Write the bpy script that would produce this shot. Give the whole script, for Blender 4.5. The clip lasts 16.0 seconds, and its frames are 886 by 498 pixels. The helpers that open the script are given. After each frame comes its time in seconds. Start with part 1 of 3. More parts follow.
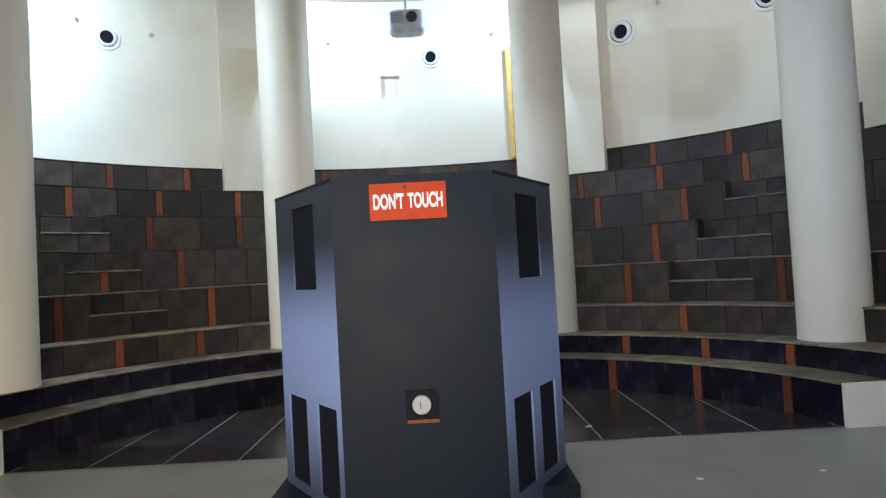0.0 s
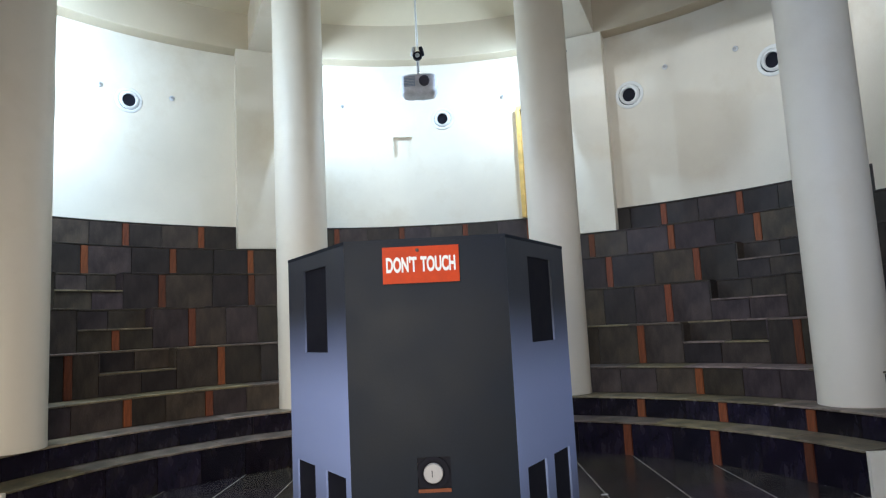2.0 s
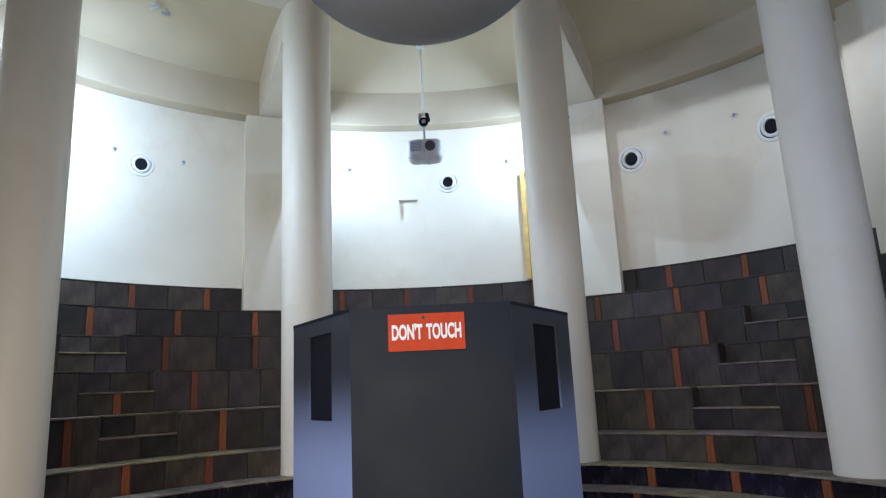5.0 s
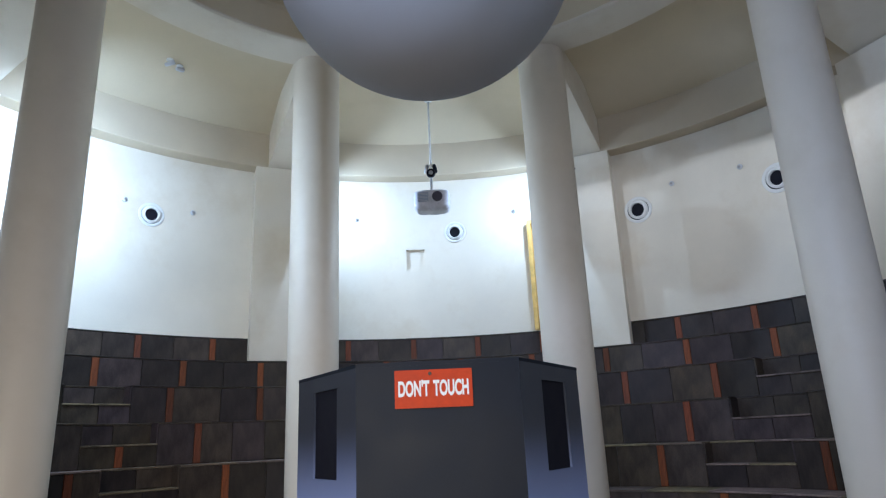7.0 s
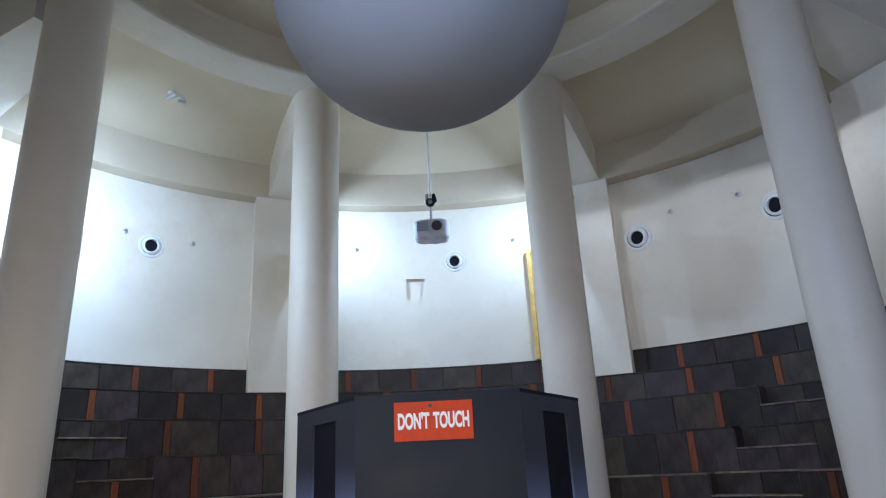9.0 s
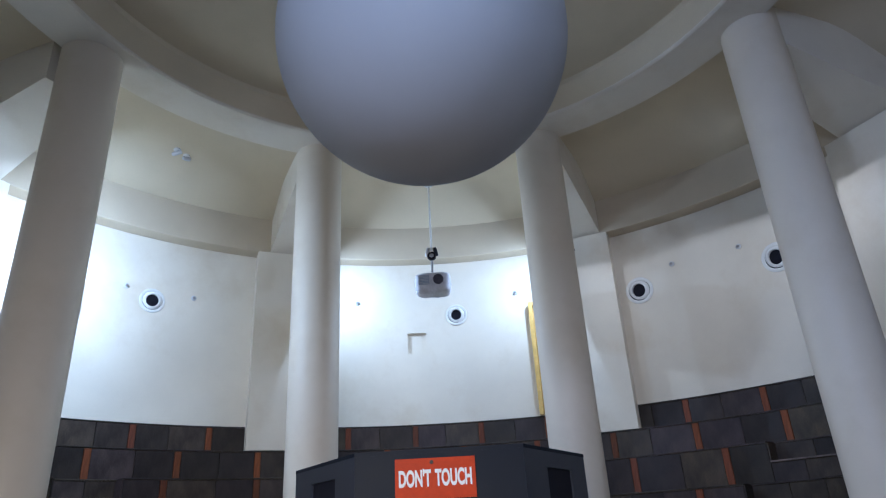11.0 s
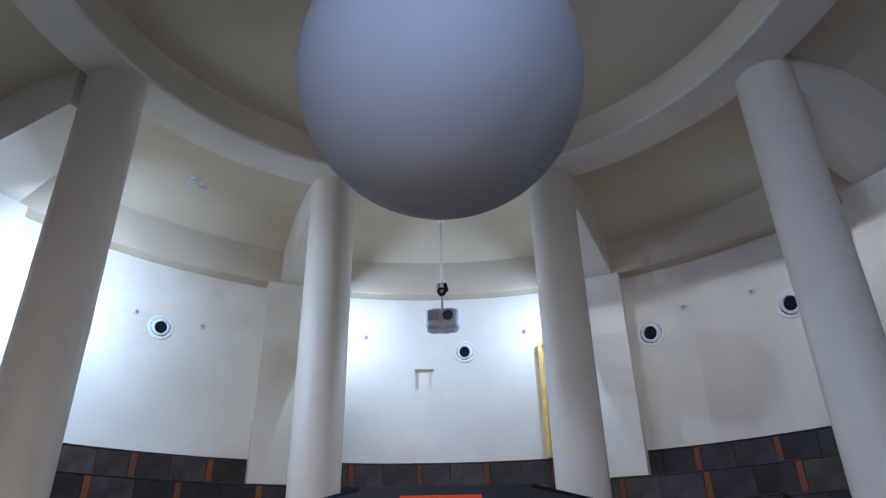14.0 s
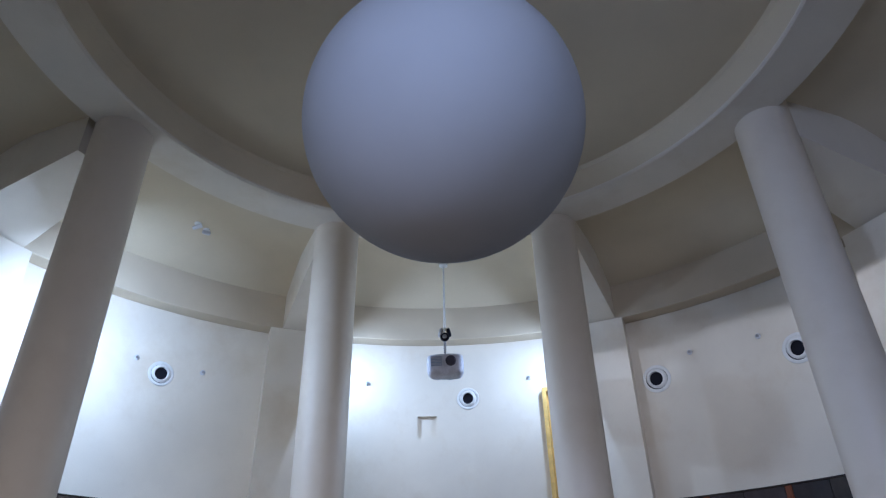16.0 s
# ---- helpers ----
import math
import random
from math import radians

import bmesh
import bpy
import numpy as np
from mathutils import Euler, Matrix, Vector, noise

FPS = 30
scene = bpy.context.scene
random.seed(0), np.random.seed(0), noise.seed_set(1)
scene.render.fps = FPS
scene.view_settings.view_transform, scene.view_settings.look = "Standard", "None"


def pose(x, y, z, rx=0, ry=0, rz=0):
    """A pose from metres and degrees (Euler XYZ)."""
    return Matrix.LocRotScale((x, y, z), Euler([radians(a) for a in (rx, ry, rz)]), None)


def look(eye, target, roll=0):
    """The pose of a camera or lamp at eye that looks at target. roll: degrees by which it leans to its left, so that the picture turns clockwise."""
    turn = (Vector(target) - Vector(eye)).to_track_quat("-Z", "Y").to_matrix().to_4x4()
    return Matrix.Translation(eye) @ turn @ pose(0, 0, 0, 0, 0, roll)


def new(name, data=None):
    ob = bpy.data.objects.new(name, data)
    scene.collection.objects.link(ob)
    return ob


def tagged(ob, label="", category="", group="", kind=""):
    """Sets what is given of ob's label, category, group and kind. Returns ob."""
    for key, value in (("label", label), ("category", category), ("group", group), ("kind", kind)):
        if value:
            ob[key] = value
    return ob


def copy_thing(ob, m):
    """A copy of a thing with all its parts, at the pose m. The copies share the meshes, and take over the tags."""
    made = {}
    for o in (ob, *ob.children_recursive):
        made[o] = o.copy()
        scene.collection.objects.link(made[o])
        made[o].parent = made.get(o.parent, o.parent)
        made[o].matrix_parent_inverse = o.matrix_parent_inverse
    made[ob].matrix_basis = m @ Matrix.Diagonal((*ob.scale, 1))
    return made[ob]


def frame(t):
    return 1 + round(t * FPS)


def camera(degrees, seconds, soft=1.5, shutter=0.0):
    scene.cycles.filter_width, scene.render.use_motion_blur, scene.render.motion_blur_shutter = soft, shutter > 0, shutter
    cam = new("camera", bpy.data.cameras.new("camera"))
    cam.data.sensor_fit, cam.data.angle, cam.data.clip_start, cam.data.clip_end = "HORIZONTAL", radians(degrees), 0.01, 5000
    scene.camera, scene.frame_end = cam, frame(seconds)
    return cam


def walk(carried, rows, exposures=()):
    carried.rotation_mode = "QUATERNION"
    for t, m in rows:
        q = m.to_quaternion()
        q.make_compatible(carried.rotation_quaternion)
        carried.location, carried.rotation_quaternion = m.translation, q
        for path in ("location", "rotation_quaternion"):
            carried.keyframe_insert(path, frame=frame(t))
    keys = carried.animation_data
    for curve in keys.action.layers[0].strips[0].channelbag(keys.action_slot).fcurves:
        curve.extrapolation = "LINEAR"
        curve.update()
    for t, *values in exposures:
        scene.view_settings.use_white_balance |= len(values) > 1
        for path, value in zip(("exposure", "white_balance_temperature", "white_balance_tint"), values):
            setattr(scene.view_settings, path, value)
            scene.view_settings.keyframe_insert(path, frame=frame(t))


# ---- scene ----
U = 1.4                      # plan lengths below are in eye heights of 1.4 m
CX, CY = -0.165, 3.06        # centre of the round hall

cam = camera(68.6, 16.0, soft=1.2)
ROWS = [
    (0.0, -0.000, -0.003, -0.003, 91.85, 3.19, 0.09),
    (0.5, -0.002, -0.004, 0.005, 92.84, 3.05, 0.24),
    (1.0, -0.004, -0.007, 0.012, 94.04, 2.89, 0.37),
    (1.5, -0.003, -0.005, 0.019, 95.23, 2.88, 0.67),
    (2.0, -0.008, -0.004, 0.027, 96.82, 2.88, 0.97),
    (2.5, -0.008, -0.002, 0.036, 98.65, 2.91, 1.31),
    (3.0, -0.011, -0.006, 0.046, 99.59, 2.88, 1.41),
    (3.5, -0.012, -0.011, 0.048, 100.21, 2.83, 1.41),
    (6.0, -0.009, -0.024, 0.070, 103.96, 2.52, 1.48),
    (6.5, -0.012, -0.023, 0.079, 105.21, 2.49, 1.73),
    (7.0, -0.011, -0.025, 0.086, 106.25, 2.45, 1.93),
    (7.5, -0.013, -0.021, 0.089, 107.09, 2.52, 2.05),
    (8.0, -0.012, -0.021, 0.092, 107.70, 2.65, 2.11),
    (8.5, -0.014, -0.022, 0.093, 108.17, 2.76, 2.04),
    (9.0, -0.007, -0.021, 0.093, 108.78, 2.80, 2.05),
    (11.5, -0.006, -0.018, 0.085, 114.73, 2.99, 2.31),
    (12.0, -0.010, -0.012, 0.082, 115.57, 2.88, 2.39),
    (12.5, -0.012, -0.011, 0.074, 115.96, 2.47, 2.36),
    (13.0, -0.015, -0.008, 0.076, 116.29, 1.97, 2.29),
    (13.5, -0.017, -0.004, 0.074, 116.50, 1.38, 2.27),
    (14.0, -0.021, 0.001, 0.074, 116.87, 1.03, 2.29),
    (14.5, -0.026, 0.005, 0.072, 117.43, 0.84, 2.36),
    (15.0, -0.032, 0.011, 0.068, 118.41, 0.81, 2.46),
    (15.5, -0.033, 0.011, 0.065, 119.59, 0.88, 2.47),
    (16.0, -0.034, 0.012, 0.064, 120.94, 1.06, 2.48),
]
EXPOSURES = [(0.0, 0.8, 5430, 5), (3.5, 0.63, 5380, 9), (7.0, 0.43, 5130, 11), (9.0, 0.3, 5030, 12), (12.0, 0.13, 4980, 15), (16.0, -0.06, 5000, 18)]
walk(cam, [(t, pose(U * x, U * y, U * (1 + z), rx, ry, rz)) for t, x, y, z, rx, ry, rz in ROWS], EXPOSURES)

# ---- light ----
world = bpy.data.worlds.new("world")
scene.world = world
world.use_nodes = True
world.node_tree.nodes["Background"].inputs["Color"].default_value = (0.62, 0.72, 1.0, 1)
world.node_tree.nodes["Background"].inputs["Strength"].default_value = 0.35


def lamp(name, kind, place, target, power, colour, size=0.2, size_y=None, spread=180):
    data = bpy.data.lights.new(name, kind)
    data.energy, data.color = power, colour
    if kind == "AREA":
        data.shape, data.size, data.size_y, data.spread = "RECTANGLE", size, size_y or size, radians(spread)
    else:
        data.shadow_soft_size = size
    ob = new(name, data)
    ob.matrix_world = look([U * v for v in place], [U * v for v in target])
    return ob


def at(r, a, z=0.0):
    """A place from radius, degrees to the right of straight ahead, and height, about the hall's centre."""
    return Vector((CX + r * math.sin(radians(a)), CY + r * math.cos(radians(a)), z))


# daylight through the wide opening over the entrance
lamp("entrance_daylight", "AREA", (0.45, -1.0, 3.5), (1.0, 5.5, 2.7), 26, (0.76, 0.84, 1.0), 1.8, 1.1, 120)
# added cool lamp beside the entrance, past a near column; no window there
lamp("added_side_light", "AREA", at(4.3, 205.5, 3.9), (2.6, 4.0, 2.0), 34, (0.78, 0.85, 1.0), 0.5, 1.0, 80)
# warmer light of the lobby through the entrance
lamp("entrance_lobby_light", "AREA", (-0.8, -1.25, 1.05), (-0.95, 3.0, 0.55), 43, (1.0, 0.80, 0.56), 2.8, 1.8, 84)
# spot added out of view for the globe, as from a near-side projector
beam = lamp("added_globe_spot", "SPOT", (1.8, -0.3, 4.52), (-0.105, 3.06, 3.95), 38, (0.72, 0.79, 1.0), 0.06)
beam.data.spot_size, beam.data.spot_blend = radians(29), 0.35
# unseen lamps added behind columns, each with a level hood and a shield to shape light:
# place, target, watts, the hood's reach to its left and right and out, its height over the lamp, side of the shield
HOODED = [
    (at(3.15, -65.3, 3.80), at(4.4, -42, 2.40), 90, 0.02, 0.06, 0.02, 0.075, 2),
    (at(3.12, -67.5, 3.80), at(4.4, -80, 2.60), 12, 0.06, 0.02, 0.02, 0.075, 0),
    (at(3.84, -20.8, 3.88), at(4.4, 4, 2.35), 38, 0.06, 0.04, 0.02, 0.075, -1),
    (at(3.83, 18.9, 3.88), at(4.4, -6, 2.35), 35, 0.04, 0.06, 0.02, 0.075, 1),
    (at(3.25, 21.4, 3.67), at(4.4, 40, 3.30), 5, 0.05, 0.17, 0.22, 0.022, 0),
    (at(3.27, 62.2, 3.67), at(4.4, 40, 3.30), 12, 0.17, 0.10, 0.22, 0.022, 0),
]
for k, (place, aim, power, *rest) in enumerate(HOODED):
    lamp("added_hooded_glow", "AREA", place, aim, power, (0.78, 0.91, 1.0) if k < 4 else (0.97, 0.93, 0.86), 0.07, 0.03)
# floodlight on the wall behind a column: angle, height, watts
FLOOD = (-56.0, 3.40, 18)
lamp("floodlight_glow", "POINT", at(4.30, FLOOD[0], FLOOD[1]), (0, 3, 3), FLOOD[2], (0.76, 0.91, 1.0), 0.05)


# ---- materials ----
def material(name, colour, rough=0.6, metal=0.0, vary=0.12, scale=3.0, grain=60.0, bump=0.15, stain=None, amount=0.3, random_tint=0.0, spec=0.5):
    m = bpy.data.materials.new(name)
    m.use_nodes = True
    nt = m.node_tree
    p = nt.nodes["Principled BSDF"]
    p.inputs["Metallic"].default_value = metal
    p.inputs["Specular IOR Level"].default_value = spec
    tc = nt.nodes.new("ShaderNodeTexCoord")

    def noise_node(s, d=4.0, r=0.55):
        n = nt.nodes.new("ShaderNodeTexNoise")
        n.inputs["Scale"].default_value, n.inputs["Detail"].default_value, n.inputs["Roughness"].default_value = s, d, r
        nt.links.new(tc.outputs["Object"], n.inputs["Vector"])
        return n

    def ramp(fac, lo, hi, c0, c1):
        r = nt.nodes.new("ShaderNodeValToRGB")
        r.color_ramp.elements[0].position, r.color_ramp.elements[1].position = lo, hi
        r.color_ramp.elements[0].color, r.color_ramp.elements[1].color = (*c0, 1), (*c1, 1)
        nt.links.new(fac, r.inputs["Fac"])
        return r.outputs["Color"]

    def mix(kind, fac, a, b):
        n = nt.nodes.new("ShaderNodeMix")
        n.data_type, n.blend_type = "RGBA", kind
        for sock, v in ((0, fac), (6, a), (7, b)):
            if isinstance(v, bpy.types.NodeSocket):
                nt.links.new(v, n.inputs[sock])
            else:
                n.inputs[sock].default_value = v if sock == 0 else (*v, 1)
        return n.outputs[2]

    big, fine = noise_node(scale), noise_node(grain, 3.0)
    lo = [c * (1 - vary) for c in colour]
    hi = [min(1, c * (1 + vary)) for c in colour]
    col = ramp(big.outputs["Fac"], 0.3, 0.7, lo, hi)
    if stain:
        s = noise_node(scale * 0.6 + 0.4, 6.0, 0.65)
        sep = ramp(s.outputs["Fac"], 0.52, 0.72, (0, 0, 0), (amount, amount, amount))
        col = mix("MIX", sep, col, stain)
    f = ramp(fine.outputs["Fac"], 0.3, 0.7, (1 - vary * 0.6,) * 3, (1, 1, 1))
    col = mix("MULTIPLY", 1.0, col, f)
    if random_tint:
        info = nt.nodes.new("ShaderNodeObjectInfo")
        col = mix("MULTIPLY", 1.0, col, ramp(info.outputs["Random"], 0.0, 1.0, (1 - random_tint,) * 3, (1 + random_tint * 0.6,) * 3))
        spin = nt.nodes.new("ShaderNodeMath")
        spin.operation = "MULTIPLY"
        spin.inputs[1].default_value = 7.3
        part_of = nt.nodes.new("ShaderNodeMath")
        part_of.operation = "FRACT"
        nt.links.new(info.outputs["Random"], spin.inputs[0])
        nt.links.new(spin.outputs[0], part_of.inputs[0])
        col = mix("MULTIPLY", 1.0, col, ramp(part_of.outputs[0], 0.1, 0.9, (1.0, 0.86, 1.10), (1.08, 1.0, 0.78)))
    nt.links.new(col, p.inputs["Base Color"])
    rr = nt.nodes.new("ShaderNodeMapRange")
    rr.inputs[3].default_value, rr.inputs[4].default_value = max(0.02, rough - 0.12), min(1, rough + 0.12)
    nt.links.new(big.outputs["Fac"], rr.inputs[0])
    nt.links.new(rr.outputs[0], p.inputs["Roughness"])
    if bump:
        b = nt.nodes.new("ShaderNodeBump")
        b.inputs["Strength"].default_value, b.inputs["Distance"].default_value = bump, 0.01
        both = nt.nodes.new("ShaderNodeMath")
        nt.links.new(big.outputs["Fac"], both.inputs[0])
        nt.links.new(fine.outputs["Fac"], both.inputs[1])
        nt.links.new(both.outputs[0], b.inputs["Height"])
        nt.links.new(b.outputs["Normal"], p.inputs["Normal"])
    return m


PLASTER = material("cream_plaster", (0.78, 0.72, 0.61), 0.75, vary=0.06, scale=0.9, grain=90, bump=0.10, stain=(0.62, 0.52, 0.37), amount=0.45)
COLUMN = material("column_paint", (0.76, 0.68, 0.56), 0.5, vary=0.03, scale=0.9, grain=110, bump=0.02, stain=(0.58, 0.48, 0.34), amount=0.3)
CEILING = material("ceiling_paint", (0.70, 0.61, 0.44), 0.8, vary=0.06, scale=1.0, grain=70, bump=0.08, stain=(0.5, 0.45, 0.33), amount=0.25)
# beam colour set darker and browner than the plaster for the face's shade
SHADED_BEAM = material("beam_paint", (0.58, 0.50, 0.37), 0.75, vary=0.06, scale=1.2, grain=80, bump=0.08, stain=(0.5, 0.44, 0.33), amount=0.25)
SLATE = material("black_slate", (0.046, 0.037, 0.031), 0.42, vary=0.5, scale=4.0, grain=45, bump=0.4, stain=(0.085, 0.066, 0.046), amount=0.55, random_tint=0.55, spec=0.35)
POLISHED = material("polished_black_slate", (0.012, 0.0095, 0.021), 0.25, vary=0.5, scale=4.0, grain=45, bump=0.15, stain=(0.05, 0.042, 0.034), amount=0.45, random_tint=0.5, spec=0.4)
# tread slate: dusty, and made paler for the light it catches from above
SLATE_TOP = material("dusty_lit_slate", (0.20, 0.175, 0.125), 0.5, vary=0.55, scale=5.0, grain=40, bump=0.25, stain=(0.30, 0.26, 0.18), amount=0.8, random_tint=0.35, spec=0.35)
MORTAR = material("grey_mortar", (0.11, 0.095, 0.072), 0.85, vary=0.45, scale=8, grain=80)
RUST = material("rust_stone", (0.19, 0.058, 0.016), 0.55, vary=0.4, scale=6, grain=50, bump=0.3, stain=(0.08, 0.035, 0.02), amount=0.6, random_tint=0.45, spec=0.35)
FLOOR = material("grey_cement_floor", (0.30, 0.275, 0.24), 0.42, vary=0.1, scale=1.8, grain=60, bump=0.08, stain=(0.22, 0.19, 0.15), amount=0.4)
FLOOR_SLATE = material("floor_slate", (0.040, 0.036, 0.035), 0.22, vary=0.3, scale=3.5, grain=40, bump=0.15, stain=(0.14, 0.12, 0.1), amount=0.4, random_tint=0.25)
GLOBE = material("white_globe", (0.52, 0.52, 0.535), 0.85, vary=0.03, scale=1.3, grain=150, bump=0.02, spec=0.15)
BLACK = material("matt_black", (0.007, 0.007, 0.014), 0.7, vary=0.2, scale=8, grain=90, bump=0.05, spec=0.2)
CHARCOAL = material("charcoal_paint", (0.0065, 0.0105, 0.020), 0.5, vary=0.15, scale=2.5, grain=70, bump=0.05, stain=(0.012, 0.016, 0.027), amount=0.4, spec=0.16)
RED = material("red_sign", (0.52, 0.048, 0.003), 0.55, vary=0.15, scale=6, grain=60, bump=0.03, stain=(0.42, 0.05, 0.012), amount=0.6, spec=0.2)
WHITE = material("white_paint", (0.8, 0.8, 0.78), 0.5, vary=0.05, scale=6, grain=80, bump=0.03)
WOOD = material("yellow_wood", (0.74, 0.50, 0.15), 0.5, vary=0.2, scale=5, grain=40, bump=0.1)
STEEL = material("grey_steel", (0.45, 0.45, 0.47), 0.35, metal=0.8, vary=0.15, scale=10, grain=80, bump=0.03)
WRAP = material("dusty_grey_wrapping", (0.58, 0.58, 0.65), 0.55, vary=0.2, scale=9, grain=60, bump=0.25)
PLASTIC = material("pale_grey_plastic", (0.66, 0.67, 0.70), 0.45, vary=0.06, scale=9, grain=90, bump=0.03)
LENS = material("dusty_lens_glass", (0.075, 0.07, 0.10), 0.25, vary=0.2, scale=9, bump=0)
SOCKET = material("greyed_white_plastic", (0.42, 0.41, 0.42), 0.5, vary=0.1, scale=9, grain=90, bump=0.03)
JOINT = material("pale_joint", (0.36, 0.33, 0.28), 0.8, vary=0.3, scale=6, grain=80)


# ---- building helpers ----
def part(name, bm, mat, parent=None, label="", smooth=None):
    """One mesh object out of a bmesh in plan lengths, under a thing or a part."""
    for v in bm.verts:
        v.co *= U
    bmesh.ops.recalc_face_normals(bm, faces=bm.faces)
    me = bpy.data.meshes.new(name)
    bm.to_mesh(me)
    bm.free()
    me.materials.append(mat)
    if smooth:
        me.polygons.foreach_set("use_smooth", [True] * len(me.polygons))
        me.set_sharp_from_angle(angle=radians(smooth))
    ob = new(name, me)
    ob.parent = parent
    if label:
        tagged(ob, label)
    return ob


def thing(name, place, label, category, group="", kind=""):
    ob = new(name)
    ob.location = [U * v for v in place]
    ob.empty_display_size = 0.1
    return tagged(ob, label, category, group, kind)


def sweep(bm, profile, a0, a1, n, cut=None, radial=0.0):
    """A closed profile of (radius, height) swept from a0 to a1 degrees; with cut, each radius ends on the plane y = cut."""
    full = cut is None and abs(a1 - a0) >= 359.9
    rings = []
    for i in range(n if full else n + 1):
        ring = []
        for r, z in profile:
            lo, hi = a0, a1
            if cut is not None:
                lim = math.degrees(math.acos(max(-1, min(1, (cut - CY) / r))))
                lo, hi = max(a0, -lim), min(a1, lim)
            ring.append(bm.verts.new(at(r, lo + (hi - lo) * i / n, z)))
        rings.append(ring)
    k = len(profile)
    for i in range(len(rings) if full else len(rings) - 1):
        p, q = rings[i], rings[(i + 1) % len(rings)]
        for j in range(k):
            bm.faces.new((p[j], p[(j + 1) % k], q[(j + 1) % k], q[j]))
    if not full:
        bm.faces.new(rings[0])
        bm.faces.new(rings[-1][::-1])


def box(bm, x0, x1, y0, y1, z0, z1, m=None):
    vs = [bm.verts.new(Vector((x, y, z))) for z in (z0, z1) for x, y in ((x0, y0), (x1, y0), (x1, y1), (x0, y1))]
    for f in ((3, 2, 1, 0), (4, 5, 6, 7), (0, 1, 5, 4), (1, 2, 6, 5), (2, 3, 7, 6), (3, 0, 4, 7)):
        bm.faces.new([vs[i] for i in f])
    if m is not None:
        for v in vs:
            v.co = m @ v.co
    return vs


def bevel(bm, w, seg=2, angle=30):
    es = [e for e in bm.edges if len(e.link_faces) == 2 and e.calc_face_angle(0) > radians(angle)]
    bmesh.ops.bevel(bm, geom=es, offset=w, segments=seg, affect="EDGES", profile=0.6)
    return bm


def lathe(bm, profile, n=32, m=None, caps=True):
    """Turns (radius, height) points about the z axis."""
    rings = []
    for r, z in profile:
        ring = [bm.verts.new(Vector((r * math.cos(2 * math.pi * i / n), r * math.sin(2 * math.pi * i / n), z))) for i in range(n)]
        rings.append(ring)
    for p, q in zip(rings, rings[1:]):
        for i in range(n):
            bm.faces.new((p[i], p[(i + 1) % n], q[(i + 1) % n], q[i]))
    if caps:
        bm.faces.new(rings[0][::-1])
        bm.faces.new(rings[-1])
    if m is not None:
        for ring in rings:
            for v in ring:
                v.co = m @ v.co


def structure(name, bm, mat, label, smooth=None):
    return tagged(part(name, bm, mat, None, label, smooth), "", name.rsplit("_", 1)[0].replace("_", " "), "", "structure")


# ---- floor ----
CUT = 3.65                   # the tiers and the dark floor begin on this line
bm = bmesh.new()
box(bm, -6.0, 6.0, -4.0, 8.2, -0.1, 0.0)
structure("floor", bm, FLOOR, "worn grey cement floor with a dull sheen")

# ---- tiers ----
TIERS = [(2.418, 0.0, 0.248), (2.685, 0.248, 0.402), (2.967, 0.402, 0.62), (3.285, 0.62, 0.967), (3.605, 0.967, 1.325), (3.91, 1.325, 1.66), (4.155, 1.66, 1.94), (4.40, 1.94, 2.21)]
BACKS = [t[0] for t in TIERS[1:]] + [4.62]
TILE = 0.018                 # thickness of the facing
NOTCH = 0.16                 # depth of the half steps of the two aisles
AISLES = {3: ((-52.6, -41.9), (39.5, 51.7)), 4: ((-53.1, -43.4), (42.0, 52.1)), 5: ((-53.9, -45.7), (44.3, 52.6))}
tiers = []
for i, (r, z0, z1) in enumerate(TIERS):
    back, top, bm = BACKS[i] + TILE + 0.03, z1 - 0.012, bmesh.new()
    lim = math.degrees(math.acos((CUT - CY) / r))
    edges = [-180, *[a for pair in AISLES.get(i, ()) for a in pair], 180]
    for k in range(len(edges) - 1):
        a0, a1 = edges[k], edges[k + 1]
        n = max(6, int((min(a1, lim) - max(a0, -lim)) / 2))
        if k % 2 == 0:
            sweep(bm, [(r + TILE, -0.05), (back, -0.05), (back, top), (r + TILE, top)], a0, a1, n, cut=CUT)
        else:
            mid = (z0 + z1) / 2 + 0.005
            sweep(bm, [(r + TILE, -0.05), (back, -0.05), (back, top), (r + NOTCH + TILE, top), (r + NOTCH + TILE, mid - 0.012), (r + TILE, mid - 0.012)], a0, a1, n)
    tiers.append(structure("tier_%d" % (i + 1), bm, MORTAR, "curved seating tier faced with black slate and rust stone strips"))

# white plastered end walls of the tiers
for s in (-1, 1):
    bm = bmesh.new()
    for i, (r, z0, z1) in enumerate(TIERS):
        back = TIERS[i + 1][0] if i + 1 < len(TIERS) else 4.62
        xa, xb = (math.sqrt(q * q - (CUT - CY) ** 2) for q in (r, back))
        x0, x1 = sorted((CX + s * xa, CX + s * xb))
        box(bm, x0, x1, CUT - 0.03, CUT - 0.002, 0.0, z1 - 0.004)
    structure("tier_end_%d" % (1 if s < 0 else 2), bm, PLASTER, "stepped white plastered end of the tiers")

